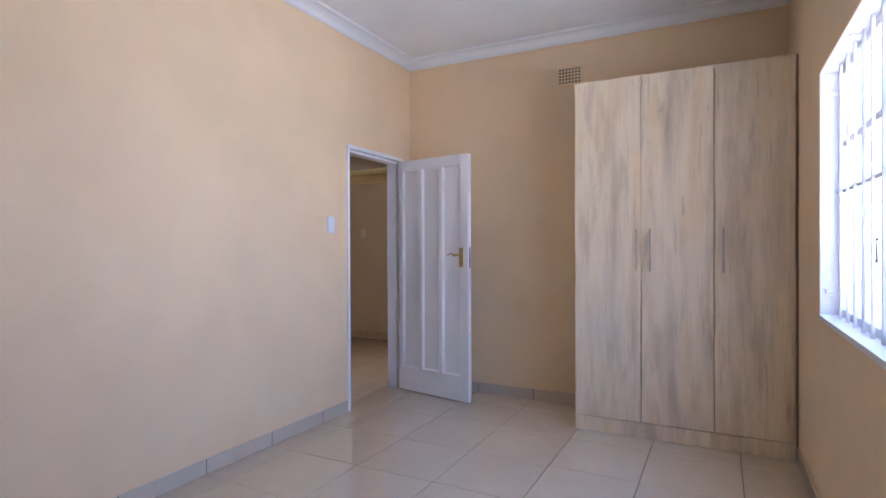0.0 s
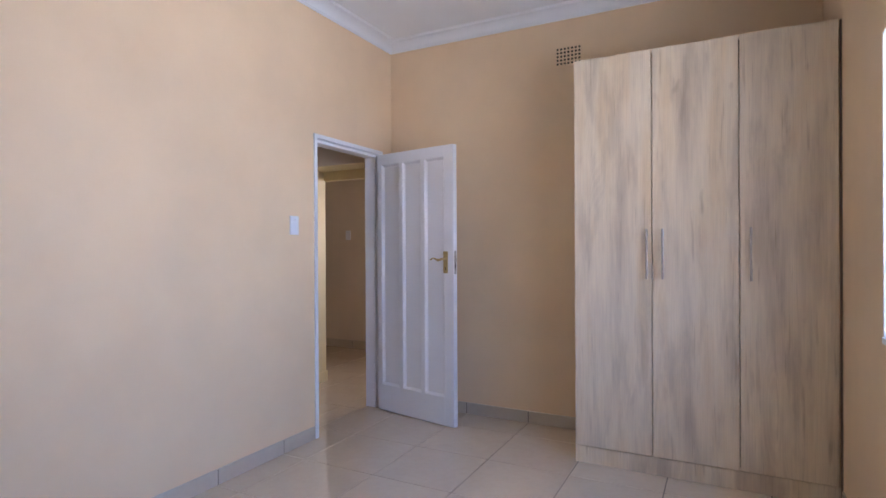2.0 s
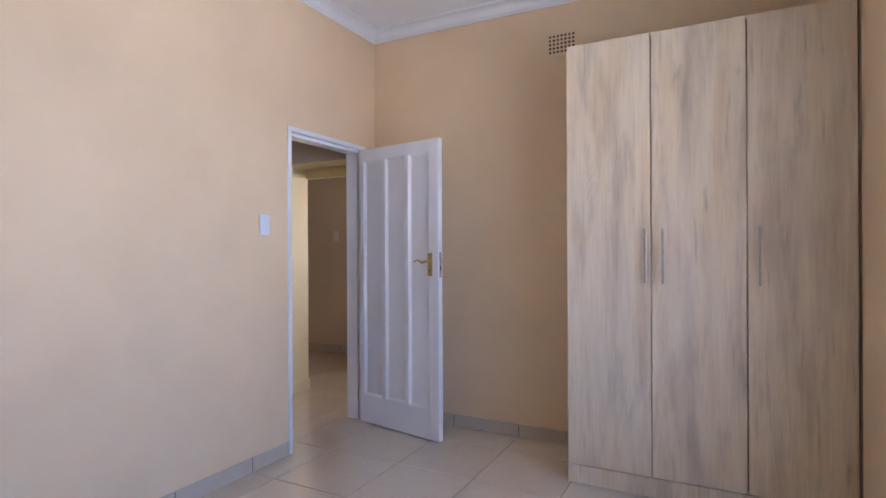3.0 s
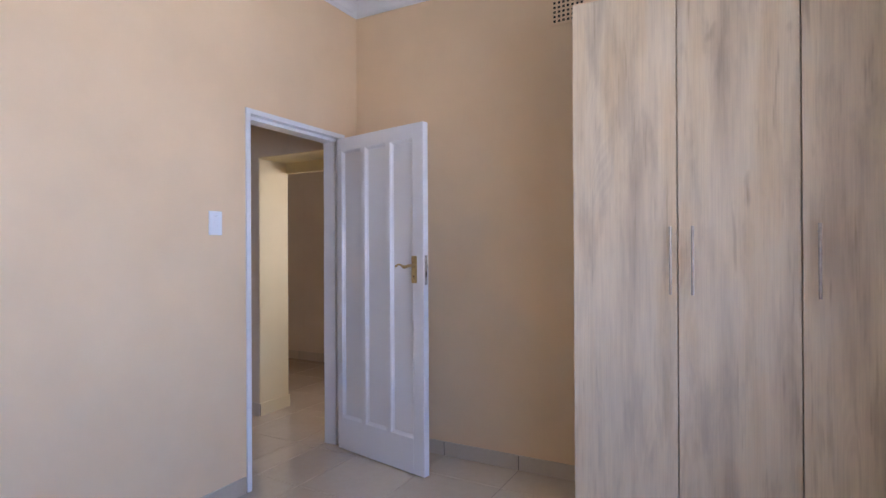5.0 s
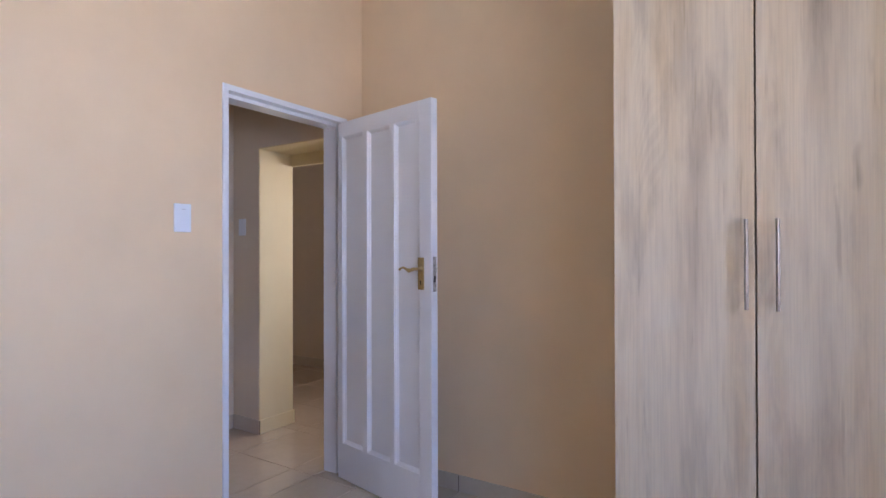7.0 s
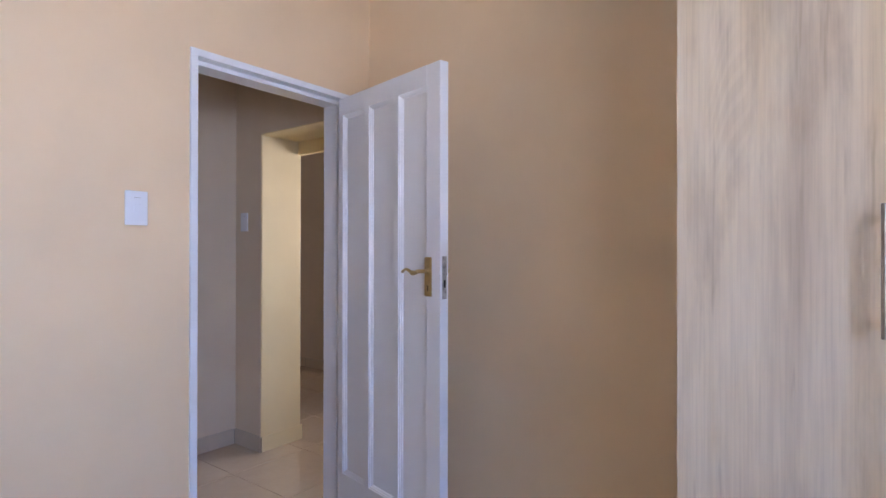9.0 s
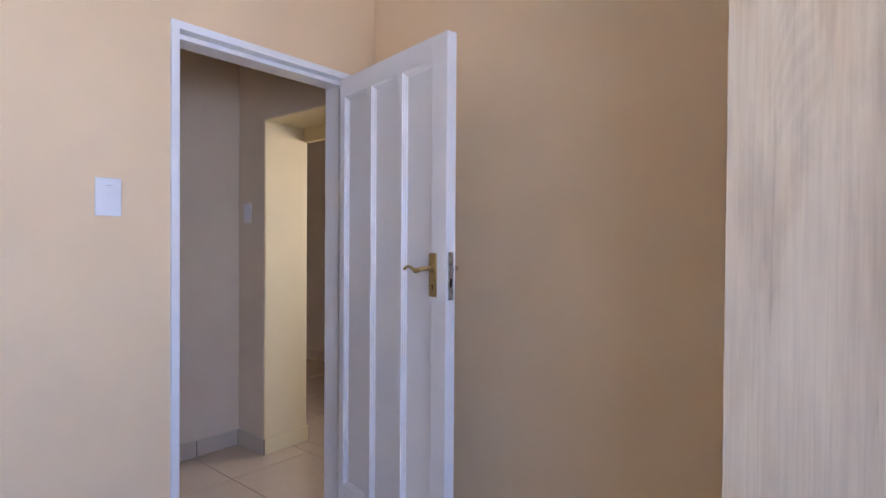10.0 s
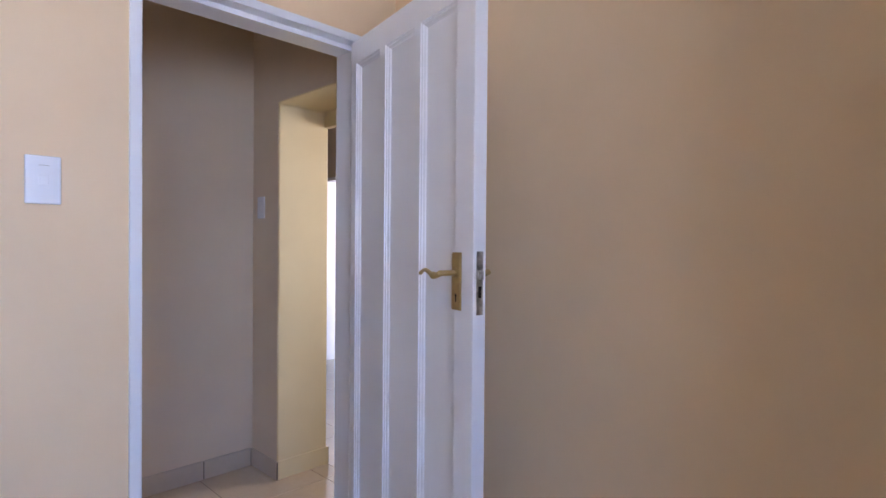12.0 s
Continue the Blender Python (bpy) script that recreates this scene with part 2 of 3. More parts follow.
def wall(name, label, u0, u1, holes, face0, face1, along, round_edge=0.006, mat=None, top=CEIL, foot=-0.06):
    us = sorted({u0, u1, *(h[0] for h in holes), *(h[1] for h in holes)})
    us = [u for u in us if u0 <= u <= u1]
    zs = sorted({foot, top, *(h[2] for h in holes), *(h[3] for h in holes)})
    zs = [z for z in zs if foot <= z <= top]
    ob = part(name, walled(us, zs, holes, face0, face1, along), mat or WALL)
    if round_edge:
        mod = ob.modifiers.new("edge", "BEVEL")
        mod.width, mod.segments, mod.limit_method = round_edge, 3, "ANGLE"
    return tagged(ob, label, "wall", kind="structure")


# ---- large structure ----
wall("wall_west", "beige painted bedroom wall with a doorway", YS - 0.23, PY0, [(DY0 + 0.012, DY1 - 0.012, -1, DTOP - 0.012)], HX, XL, "y", 0.003)
wall("wall_north", "beige painted bedroom wall behind the wardrobe", HX + 0.004, EX, [], YB, PY1, "x", 0.0)
wall("wall_east", "beige painted outer wall with a barred window", YS - 0.23, YB, [(WY0, WY1, WZ0, WZ1)], XR, EX, "y", 0.006)
wall("wall_south", "beige painted bedroom wall", XL, XR, [], YS - 0.23, YS, "x", 0.0)
wall("wall_hall_west", "pale greige painted wall of the dim hall", 1.5, PY0, [], HW - 0.14, HW, "y", 0.0, HALL)
wall("wall_hall_north", "pale greige painted wall with a plain opening", HW - 0.14, HX, [(PX, HX - 0.02, -1, SOFFIT)], PY0, PY1, "x", 0.020, HALL)
window_wall = bpy.data.objects["wall_east"]
window_wall.data.materials.append(GLOSS)
for p in window_wall.data.polygons:
    if abs(p.normal.x) < 0.5 and WY0 - 0.01 < p.center.y < WY1 + 0.01 and WZ0 - 0.01 < p.center.z < WZ1 + 0.01:
        p.material_index = 1
reveal_wall = bpy.data.objects["wall_hall_north"]
reveal_wall.data.materials.append(CREAM)
for p in reveal_wall.data.polygons:
    if abs(p.normal.y) < 0.5 and abs(p.center.x - PX) < 1.0 and p.center.z < SOFFIT + 0.01:
        p.material_index = 1
tagged(part("opening_lip_trim", slab(PX + 0.002, HX - 0.022, PY1 - 0.030, PY1 + 0.004, 1.945, SOFFIT + 0.03, 0.006, 3), CREAM), "cream painted plaster lip under the lintel of the hall opening", "lintel", kind="structure")
wall("wall_hall_south", "pale greige painted wall closing the hall", HW, HX, [], 1.36, 1.5, "x", 0.0, HALL)
wall("wall_lounge_north", "pale greige painted outer wall with a narrow doorway and a window", LW, EX, [(-5.72, -5.47, -1, 1.975), (W2X0, W2X1, W2Z0, W2Z1)], LY, LY + 0.23, "x", 0.006, HALL)
wall("wall_lounge_west", "pale greige painted lounge end wall", 1.0, LY + 0.23, [], LW - 0.23, LW, "y", 0.0, HALL)
wall("wall_lounge_east", "pale greige painted passage end wall", PY1, LY, [], EX - 0.23, EX, "y", 0.0, HALL)

wall("wall_lounge_south", "pale greige painted lounge wall", LW, HW - 0.14, [], 1.0, 1.14, "x", 0.0, HALL)
ceiling = part("ceiling", slab(LW - 0.25, EX + 0.02, YS - 0.25, LY + 0.25, CEIL, CEIL + 0.12), CEILING)
tagged(ceiling, "white painted flat ceiling", "ceiling", kind="structure")

# coved cornice round the bedroom, mitred at the corners
profile = [(0.0, CORNICE), (0.010, CORNICE), (0.011, CORNICE + 0.009), (0.016, CORNICE + 0.011)]
for k in range(9):
    a = radians(90 * k / 8)
    profile.append((0.016 + 0.060 * (1 - math.cos(a)), CORNICE + 0.011 + 0.056 * math.sin(a)))
profile += [(0.086, CORNICE + 0.069), (0.088, CORNICE + 0.076), (0.090, CEIL)]
bm = bmesh.new()
rings = [[bm.verts.new(p) for p in ((XL + d, YS + d, z), (XR - d, YS + d, z), (XR - d, YB - d, z), (XL + d, YB - d, z))] for d, z in profile]
for r0, r1 in zip(rings, rings[1:]):
    for k in range(4):
        bm.faces.new((r0[k], r0[(k + 1) % 4], r1[(k + 1) % 4], r1[k]))
tagged(part("cornice_trim", bm, PLASTER), "white coved plaster cornice along the ceiling", "cornice", kind="structure")

ground = bmesh.new()
bmesh.ops.create_grid(ground, x_segments=8, y_segments=8, size=1500.0)
bmesh.ops.translate(ground, verts=ground.verts[:], vec=(0, 0, -0.25))
tagged(part("ground", ground, PAVING), "pale sunlit paving outside the house", "ground", kind="structure")

floor = part("floor", slab(LW - 0.2, EX - 0.02, YS - 0.2, LY + 0.21, -0.24, -0.0035), GROUT)
tagged(floor, "glossy cream porcelain tile floor with thin dark joints", "floor", kind="structure")

# ---- bedroom door frame and leaf ----
door = thing("door_1", "open white painted panel door with brass lever handle", "door", (XL + 0.009, DY1 - 0.040, 0.0), -11.5, "structure")


def frame_run():
    """Pressed steel frame section swept round the opening: two jambs and the head, mitred."""
    sec = [(0.0, XL + 0.010), (0.0, HX - 0.006), (0.046, HX - 0.006), (0.046, XL - 0.040), (0.028, XL - 0.040), (0.028, XL + 0.010)]
    bm = bmesh.new()
    rows = []
    for d, x in sec:
        rows.append([bm.verts.new(p) for p in ((x, DY0 + d, 0.0), (x, DY0 + d, DTOP - d), (x, DY1 - d, DTOP - d), (x, DY1 - d, 0.0))])
    for i in range(len(rows)):
        r0, r1 = rows[i], rows[(i + 1) % len(rows)]
        for k in range(3):
            bm.faces.new((r0[k], r0[k + 1], r1[k + 1], r1[k]))
    bm.faces.new([r[0] for r in rows])
    bm.faces.new([r[3] for r in rows])
    sharp = [e for e in bm.edges if len(e.link_faces) == 2 and e.calc_face_angle(0) > 0.5]
    bmesh.ops.bevel(bm, geom=sharp, offset=0.0025, segments=2, affect="EDGES")
    return bm


frame_ob = part("door_frame", frame_run(), GLOSS)
frame_ob.parent = door
frame_ob.matrix_parent_inverse = door.matrix_world.inverted()
tagged(frame_ob, "white enamelled pressed steel frame")

LEAF_W, LEAF_T, LEAF_H, LEAF_Z = 0.778, 0.042, 2.028, 0.008
leaf = door
# leaf space: x along the leaf from the hinge, y = -LEAF_T is the face towards the hall side


Z0, Z1 = LEAF_Z, LEAF_Z + LEAF_H
PZ0, PZ1 = 0.212, 1.952
SUNK = 0.0165
openings = ((0.058, 0.243), (0.284, 0.471), (0.508, 0.694))


def timber(name, x0, x1, z0, z1, soft=0.0015):
    part(name, slab(x0, x1, -LEAF_T, 0.0, z0, z1, soft, 2), GLOSS, leaf)


def moulding(x0, x1):
    """A mitred sloping moulding with two fillets round one sunk panel, on both faces."""
    steps = [(0.0, 0.001), (0.0015, 0.0040), (0.0060, 0.0050), (0.0072, 0.0085), (0.0135, 0.0125), (0.0147, 0.0150), (0.0190, SUNK)]
    bm = bmesh.new()
    for y, s in ((-LEAF_T, 1), (0.0, -1)):
        rows = [[bm.verts.new(p) for p in ((x0 + d, y + s * h, PZ0 + d), (x1 - d, y + s * h, PZ0 + d), (x1 - d, y + s * h, PZ1 - d), (x0 + d, y + s * h, PZ1 - d))] for d, h in steps]
        for r0, r1 in zip(rows, rows[1:]):
            for k in range(4):
                bm.faces.new((r0[k], r0[(k + 1) % 4], r1[(k + 1) % 4], r1[k]))
    return bm


timber("hinge_stile", 0.014, openings[0][0], Z0, Z1)
timber("lock_stile", openings[2][1], LEAF_W, Z0, Z1, 0.003)
timber("muntin", openings[0][1], openings[1][0], PZ0, PZ1, 0.0)
timber("muntin", openings[1][1], openings[2][0], PZ0, PZ1, 0.0)
timber("top_rail", openings[0][0], openings[2][1], PZ1, Z1, 0.0)
timber("bottom_rail", openings[0][0], openings[2][1], Z0, PZ0, 0.0)
for a, b in openings:
    panel = part("panel", slab(a - 0.006, b + 0.006, -LEAF_T + SUNK - 0.0004, -SUNK + 0.0004, PZ0 - 0.006, PZ1 + 0.006), GLOSS, leaf)
    part("moulding", moulding(a, b), GLOSS, panel)

# brass lever furniture on both faces
PLATE_X, PLATE_Z0, PLATE_Z1, LEVER_Z = 0.708, 1.112, 1.268, 1.213


def backplate(side):
    bm = slab(PLATE_X - 0.020, PLATE_X + 0.020, -0.0035, 0.0, PLATE_Z0, PLATE_Z1, 0.0015)
    box(bm, PLATE_X - 0.015, PLATE_X + 0.015, -0.005, -0.003, PLATE_Z0 + 0.008, PLATE_Z1 - 0.008)
    for k in range(22):
        z = PLATE_Z0 + 0.006 + k * (PLATE_Z1 - PLATE_Z0 - 0.012) / 21
        for x in (PLATE_X - 0.0185, PLATE_X + 0.0185):
            rod(bm, (x, -0.0035, z), (x, -0.0052, z), 0.0024, 6)
    bmesh.ops.transform(bm, matrix=Matrix.Diagonal((1, side, 1, 1)) @ Matrix.Translation((0, 0, 0)), verts=bm.verts[:])
    return bm


def lever(side):
    """Scrolled lever: a collar, a neck, a knuckle that dips, a hump, and a flattened tip that drops."""
    bm = bmesh.new()
    rod(bm, (PLATE_X, -0.004, LEVER_Z), (PLATE_X, -0.012, LEVER_Z), 0.013, 18, 0.011)
    rod(bm, (PLATE_X, -0.012, LEVER_Z), (PLATE_X, -0.060, LEVER_Z), 0.0075, 14)
    pts, rad = [], []
    for k in range(25):
        u = k / 24
        pts.append((PLATE_X + 0.006 - 0.100 * u, -0.060 - 0.005 * math.sin(u * math.pi), LEVER_Z - 0.0068 * math.sin(u * 2 * math.pi * 1.12)))
        rad.append(0.0082 - 0.0042 * u + 0.0034 * math.exp(-((u - 0.27) / 0.08) ** 2) + 0.0022 * math.exp(-((u - 0.95) / 0.06) ** 2))
    tube(bm, pts, rad, 12)
    bmesh.ops.transform(bm, matrix=Matrix.Diagonal((1, side, 1, 1)), verts=bm.verts[:])
    return bm


for side, y in ((1, -LEAF_T), (-1, 0.0)):
    plate = part("backplate", backplate(side), BRASS, leaf, "aged brass backplate with beaded edge")
    plate.location.y = y
    part("lever_handle", lever(side), BRASS, plate, "scrolled brass lever", True)
    hole = bmesh.new()
    rod(hole, (PLATE_X, side * -0.0046, 1.152), (PLATE_X, side * -0.0056, 1.152), 0.0042, 12)
    box(hole, PLATE_X - 0.0022, PLATE_X + 0.0022, min(side * -0.0046, side * -0.0056), max(side * -0.0046, side * -0.0056), 1.134, 1.152)
    part("keyhole", hole, DARK, plate, "dark keyhole")

forend = part("lock_plate", slab(LEAF_W, LEAF_W + 0.0018, -LEAF_T / 2 - 0.011, -LEAF_T / 2 + 0.011, 1.105, 1.272, 0.0006, 1), ZINC, leaf, "worn zinc lock forend")
bm = slab(LEAF_W + 0.0015, LEAF_W + 0.011, -LEAF_T / 2 - 0.006, -LEAF_T / 2 + 0.006, 1.198, 1.222, 0.003)
part("latch_bolt", bm, ZINC, forend)
part("bolt_slot", slab(LEAF_W + 0.0015, LEAF_W + 0.0026, -LEAF_T / 2 - 0.005, -LEAF_T / 2 + 0.005, 1.150, 1.180), DARK, forend, "dark bolt slot")
bm = bmesh.new()
for z in (1.113, 1.264):
    rod(bm, (LEAF_W + 0.0015, -LEAF_T / 2, z), (LEAF_W + 0.0028, -LEAF_T / 2, z), 0.004, 10)
part("screw", bm, ZINC, forend)
for z in (0.24, 1.03, 1.80):
    bm = bmesh.new()
    rod(bm, (0, 0.004, z - 0.045), (0, 0.004, z + 0.045), 0.006, 12)
    part("hinge", bm, GLOSS, leaf)


# ---- fitted wardrobe ----
WX0, WX1, WF, WTOP, WPL = -0.716, 0.593, 3.884, 2.412, 0.105
wardrobe = thing("wardrobe", "tall fitted three-door wardrobe in whitewashed oak laminate", "wardrobe", (WX0, WF, 0))
D = YB - 0.004 - WF


def board(name, x0, x1, y0, y1, z0, z1, mat=None, label=""):
    """A laminate board, its origin at its own corner so that the grain starts there."""
    ob = part(name, slab(0, x1 - x0, 0, y1 - y0, 0, z1 - z0, 0.0012), mat or WOOD, wardrobe, label)
    ob.location = (x0, y0, z0)
    return ob


W = WX1 - WX0
board("side_panel", 0.003, 0.019, 0.020, D, 0.0, WTOP - 0.003)
board("side_panel", W - 0.019, W - 0.003, 0.020, D, 0.0, WTOP - 0.003)
board("top_panel", 0.019, W - 0.019, 0.020, D, WTOP - 0.019, WTOP - 0.003)
board("back_panel", 0.019, W - 0.019, D - 0.008, D - 0.002, WPL, WTOP - 0.019)
board("bottom_panel", 0.019, W - 0.019, 0.020, D - 0.008, WPL - 0.004, WPL + 0.012)
board("partition", 0.430, 0.446, 0.090, D - 0.008, WPL + 0.012, WTOP - 0.019)
board("plinth", 0.001, W - 0.001, 0.006, 0.018, 0.0, WPL - 0.005, None, "laminate plinth on the tiles")
splits = [0.0, 0.4395, 0.8735, W - 0.002]
for k, (handle_x) in enumerate((0.4145, 0.498, 0.924)):
    d = board("door", splits[k] + 0.0026, splits[k + 1] - 0.0026, 0.0, 0.017, WPL, WTOP)
    hx = handle_x - splits[k] - 0.0015
    bm = bmesh.new()
    rod(bm, (hx, -0.045, 1.113 - WPL), (hx, -0.045, 1.393 - WPL), 0.006, 18)
    softened(bm, 0.0006, 1)
    for z in (1.142, 1.364):
        rod(bm, (hx, 0.0, z - WPL), (hx, -0.043, z - WPL), 0.0045, 12)
    part("handle", bm, STEEL, d, "brushed steel bar handle")
# added strip in the open gap, its dark colour stands for the shade there
tagged(part("wardrobe_gap_shade", slab(WX1 + 0.001, XR - 0.001, WF + 0.005, WF + 0.017, 0.0, WTOP - 0.004), GAP_SHADE), "dark strip standing for the shade in the gap between wardrobe and wall", "filler strip", kind="structure")

# ---- air vent in the north wall ----
vent = thing("air_vent", "small painted air brick with a grid of square holes", "vent", (-0.890, YB, 2.655), 0, "")
bm = slab(-0.103, 0.103, -0.0035, 0.01, -0.075, 0.075, 0.001, 1)
part("face_plate", bm, WALL, vent)
hole_mesh = None
for i in range(7):
    for j in range(5):
        x, z = -0.078 + 0.026 * i, -0.052 + 0.026 * j
        if hole_mesh is None:
            hole_mesh = mesh_of("vent_hole", slab(-0.0072, 0.0072, -0.0042, -0.002, -0.0072, 0.0072, 0.0012, 1), DARK)
        ob = new("vent_hole", hole_mesh)
        ob.parent = vent
        ob.location = (x, 0, z)


# ---- switches ----
def switch(place, turn, label):
    """A wall plate 76 by 120 mm with one small rocker; faces -y before it is turned."""
    s = thing("light_switch", label, "light switch", place, turn)
    part("cover_plate", slab(-0.038, 0.038, -0.010, 0.0, -0.061, 0.061, 0.004, 3), PLASTIC, s, "", True)
    part("rocker", slab(-0.011, 0.011, -0.0112, -0.009, -0.012, 0.012, 0.001), PLASTIC, s)
    part("maker_mark", slab(-0.009, 0.012, -0.0103, -0.0095, 0.036, 0.0375), ZINC, s, "faint grey moulded line")
    return s


switch((XL, 3.284, 1.444), 90, "white plastic light switch beside the bedroom door")
switch((-3.549, PY0, 1.480), 0, "white plastic light switch on the hall wall")
switch((-4.256, LY, 1.462), 0, "white plastic light switch on the shaded lounge wall")

# ---- bedroom window with burglar bars ----
window = thing("window_1", "white steel window with white burglar bars, bright outdoors", "window", (XR, (WY0 + WY1) / 2, WZ0), 0, "structure")


def in_window(name, bm, mat, label="", parent=None):
    ob = part(name, bm, mat, parent or window, label)
    ob.matrix_parent_inverse = window.matrix_world.inverted() if parent is None else Matrix()
    return ob


BX = XR + 0.058
bars = [WY1 - 0.010 - 0.1405 * k for k in range(1, 13)]
for y in bars:
    in_window("burglar_bar", slab(BX - 0.006, BX + 0.006, y - 0.005, y + 0.005, WZ0 + 0.004, WZ1 - 0.004, 0.0015, 1), BAR_PAINT)
for z in ((WZ0 + WZ1) / 2,):
    in_window("cross_bar", slab(BX + 0.006, BX + 0.011, WY0 + 0.005, WY1 - 0.005, z - 0.008, z + 0.008, 0.001, 1), BAR_PAINT)
for y, s in ((WY1, -1), (WY0, 1)):
    for z in (WZ0 + 0.115, WZ1 - 0.105):
        in_window("fixing_lug", slab(BX - 0.034, BX + 0.012, min(y, y + s * 0.014), max(y, y + s * 0.014), z - 0.009, z + 0.009, 0.002), STEEL_PAINT)
for y in (WY1 - 0.52, WY0 + 0.52):
    in_window("fixing_lug", slab(BX - 0.034, BX + 0.012, y - 0.009, y + 0.009, WZ1 - 0.014, WZ1, 0.002), STEEL_PAINT)
FX0, FX1 = XR + 0.078, XR + 0.106
for y0, y1 in ((WY0, WY0 + 0.035), (WY1 - 0.035, WY1), (WY0 + 0.592, WY0 + 0.612), (WY1 - 0.612, WY1 - 0.592)):
    in_window("window_post", slab(FX0, FX1, y0, y1, WZ0, WZ1, 0.002, 1), STEEL_PAINT)
for z0, z1 in ((WZ0, WZ0 + 0.035), (WZ1 - 0.035, WZ1), (WZ1 - 0.36, WZ1 - 0.33)):
    in_window("window_rail", slab(FX0 + 0.002, FX1 - 0.002, WY0 + 0.03, WY1 - 0.03, z0, z1, 0.002, 1), STEEL_PAINT)
for k in range(3):
    y0 = (WY0 + 0.035, WY0 + 0.62, WY1 - 0.585)[k]
    y1 = (WY0 + 0.585, WY1 - 0.62, WY1 - 0.035)[k]
    pane = in_window("pane", slab(FX0 + 0.012, FX0 + 0.016, y0, y1, WZ0 + 0.034, WZ1 - 0.034), GLASS)
    pane.visible_shadow = False
for y in (2.46, 1.80):
    bm = bmesh.new()
    tube(bm, [(FX0, y, 1.30), (FX0 - 0.010, y, 1.30), (FX0 - 0.012, y - 0.01, 1.28), (FX0 - 0.012, y - 0.03, 1.22)], [0.006, 0.007, 0.007, 0.006])
    in_window("casement_handle", bm, DARK, "small dark casement handle")
    bm = slab(FX0 - 0.010, FX0, y + 0.31, y + 0.335, WZ0 + 0.036, WZ0 + 0.085, 0.003)
    in_window("stay_bracket", bm, DARK, "small dark window stay")
in_window("window_sill", slab(XR - 0.003, XR + 0.079, WY0 + 0.001, WY1 - 0.001, WZ0 - 0.02, WZ0 + 0.004, 0.003), GLOSS, "white painted sill")

# ---- lounge openings seen through the hall ----
d2 = thing("door_2", "bright narrow doorway with a white frame to the outdoors", "door", (-5.595, LY, 0), 0, "structure")
for name, x0, x1, z0, z1 in (("frame_post", -0.125, -0.095, 0.0, 1.975), ("frame_post", 0.100, 0.125, 0.0, 1.975), ("frame_head", -0.095, 0.100, 1.940, 1.975)):
    part(name, slab(x0, x1, -0.012, 0.12, z0, z1, 0.003), GLOSS, d2)
w2 = thing("window_2", "small white steel lounge window", "window", (-2.525, LY, 0.95), 0, "structure")
for x in (-0.255, 0.255):
    part("window_post", slab(x - 0.02, x + 0.02, 0.10, 0.13, 0.0, 1.13, 0.002, 1), STEEL_PAINT, w2)
for z in (0.02, 0.80, 1.11):
    part("window_rail", slab(-0.235, 0.235, 0.102, 0.128, z - 0.018, z + 0.018, 0.002, 1), STEEL_PAINT, w2)

# ---- veranda beyond the far doorway ----
veranda = thing("veranda", "white veranda roof and beam outside the far doorway", "veranda", (-6.0, LY + 0.23, 0), 0, "structure")
part("roof_slab", slab(-3.0, 3.0, 0.005, 2.1, 2.32, 2.42, 0.004), PLASTER, veranda)
part("beam", slab(-3.0, 3.0, 1.9, 2.05, 2.06, 2.318, 0.006), PLASTER, veranda)
for x in (-2.9, 2.9):
    part("post", slab(x - 0.07, x + 0.07, 1.905, 2.045, -0.25, 2.058, 0.006), PLASTER, veranda)

# ---- floor tiles ----
TS, JX, JY, GAP = 0.5, -1.700, 2.172, 0.005
tile_meshes = {}


def tile(x0, x1, y0, y1):
    size = (round(x1 - x0, 3), round(y1 - y0, 3))
    if size not in tile_meshes:
        w, h = size[0] / 2 - GAP / 2, size[1] / 2 - GAP / 2
        bm = bmesh.new()
        low = [bm.verts.new((sx * w, sy * h, -0.012)) for sx, sy in ((-1, -1), (1, -1), (1, 1), (-1, 1))]
        mid = [bm.verts.new((sx * w, sy * h, -0.0012)) for sx, sy in ((-1, -1), (1, -1), (1, 1), (-1, 1))]
        top = [bm.verts.new((sx * (w - 0.0007), sy * (h - 0.0007), 0.0)) for sx, sy in ((-1, -1), (1, -1), (1, 1), (-1, 1))]
        bm.faces.new(top)
        for a, b in ((low, mid), (mid, top)):
            for k in range(4):
                bm.faces.new((a[k], a[(k + 1) % 4], b[(k + 1) % 4], b[k]))
        tile_meshes[size] = mesh_of("floor_tile", bm, TILE)
    ob = new("floor_tile", tile_meshes[size])
    ob.parent = floor
    ob.location = ((x0 + x1) / 2, (y0 + y1) / 2, 0)


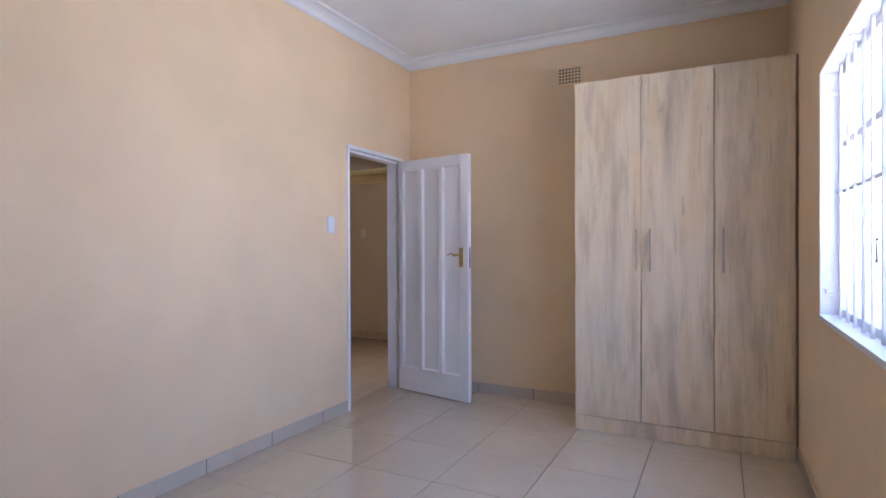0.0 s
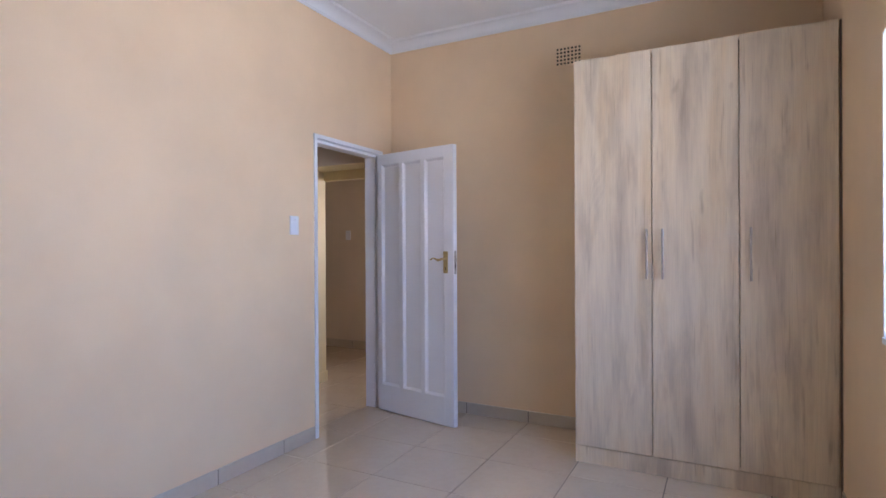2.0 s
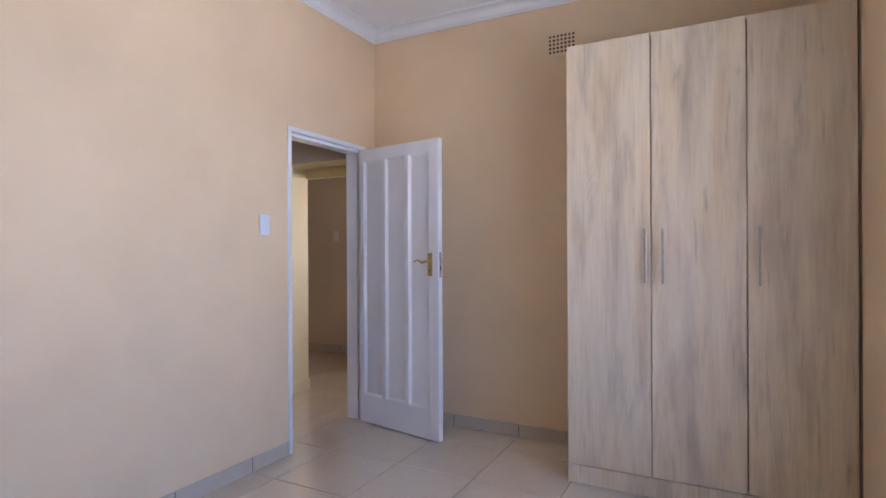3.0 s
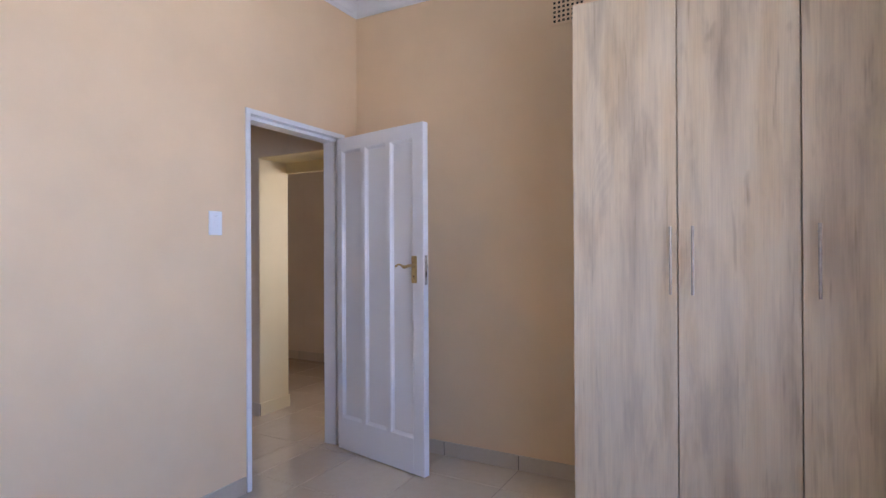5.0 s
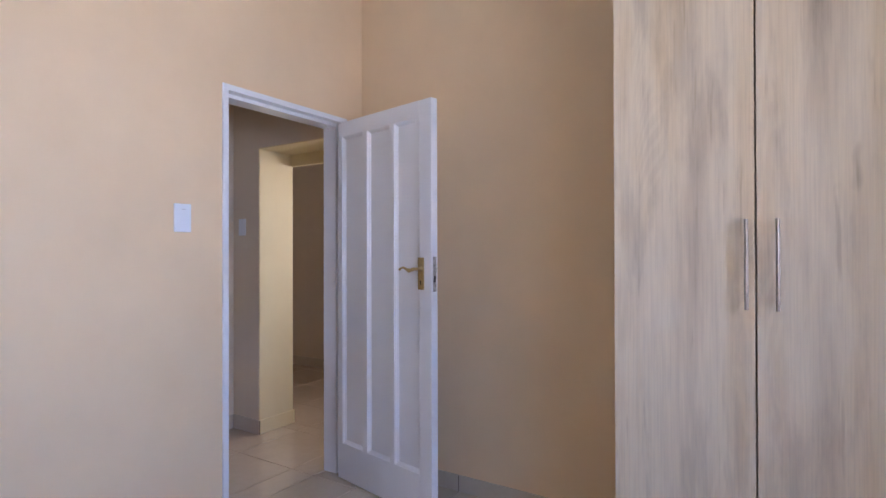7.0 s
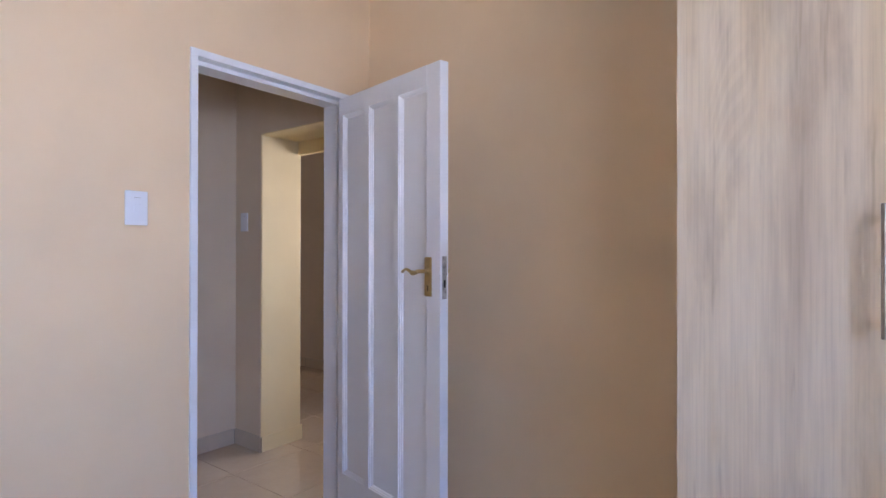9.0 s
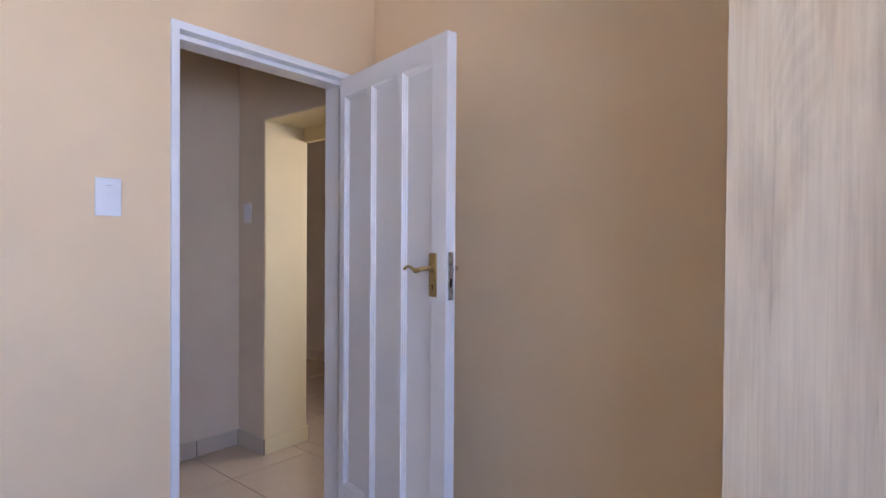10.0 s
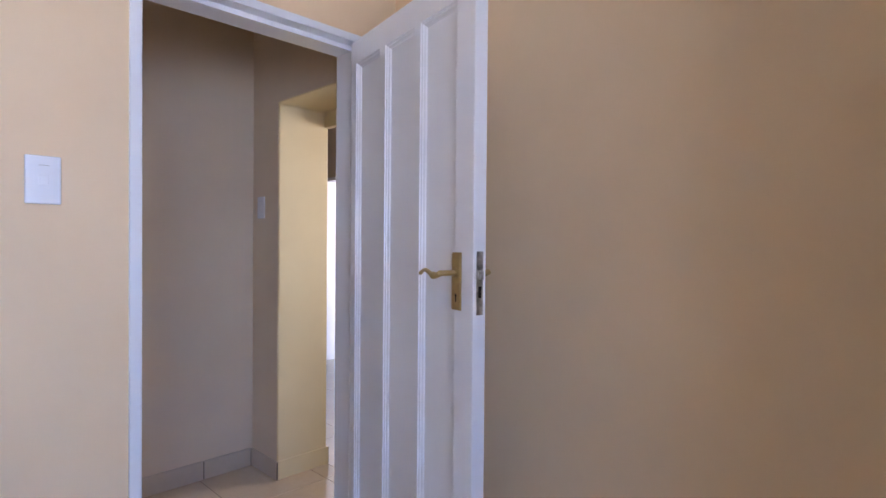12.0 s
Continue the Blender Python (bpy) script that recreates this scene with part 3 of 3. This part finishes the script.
def laid(x0, x1, y0, y1):
    """Tiles on the common joint grid, cut to a rectangle."""
    i0, i1 = math.floor((x0 - JX) / TS), math.ceil((x1 - JX) / TS)
    j0, j1 = math.floor((y0 - JY) / TS), math.ceil((y1 - JY) / TS)
    for i in range(i0, i1):
        for j in range(j0, j1):
            a, b = max(x0, JX + i * TS), min(x1, JX + (i + 1) * TS)
            c, d = max(y0, JY + j * TS), min(y1, JY + (j + 1) * TS)
            if b - a > 0.02 and d - c > 0.02:
                tile(a, b, c, d)


laid(HX, XR, YS, YB)
laid(HW, HX, 1.5, PY1)
laid(LW, XR, PY1, LY + 0.2)
laid(LW, HW - 0.13, 1.13, PY1)

# ---- skirting tiles ----
baseboard = thing("baseboard", "greige porcelain skirting tiles with dark joints", "skirting", (0, 0, 0), 0, "structure")


def skirting(along, face, inward, ends, joint, height=0.087, mat=None):
    """Skirting tiles against a wall face; inward is +1 or -1, the way out of the wall."""
    a, b = ends
    cuts = [a] + [joint + TS * k for k in range(-30, 31) if a + 0.03 < joint + TS * k < b - 0.03] + [b]
    f0, f1 = sorted((face - inward * 0.001, face + inward * 0.009))
    for p, q in zip(cuts, cuts[1:]):
        half = (q - p) / 2 - 0.0032
        mid = (p + q) / 2
        if along == "y":
            bm = slab(f0, f1, -half, half, 0.001, height, 0.0012, 1)
            place = (0, mid, 0)
        else:
            bm = slab(-half, half, f0, f1, 0.001, height, 0.0012, 1)
            place = (mid, 0, 0)
        ob = part("skirting_tile", bm, mat or SKIRT, baseboard)
        ob.location = place
    g0, g1 = sorted((face, face + inward * 0.0055))
    bm = slab(g0, g1, a, b, 0.001, height - 0.004) if along == "y" else slab(a, b, g0, g1, 0.001, height - 0.004)
    part("joint_filler", bm, GROUT, baseboard, "dark joint grout")


skirting("y", XL, 1, (YS + 0.01, DY0 - 0.004), 2.180)
skirting("y", XL, 1, (DY1 + 0.004, YB - 0.001), 2.180)
skirting("x", YB, -1, (XL + 0.01, WX0 - 0.002), -1.700)
skirting("y", XR, -1, (YS + 0.01, WF - 0.002), 2.180)
skirting("x", YS, 1, (XL + 0.01, XR - 0.01), -1.700)
skirting("y", HW, 1, (1.51, PY0 - 0.010), 2.192, 0.10)
skirting("x", PY0, -1, (HW, PX + 0.009), -3.369 + 0.009, 0.10)
skirting("y", PX, 1, (PY0, PY1 + 0.010), 9.9, 0.10, CREAM)
skirting("x", LY, -1, (-5.46, XR), -1.700, 0.10)
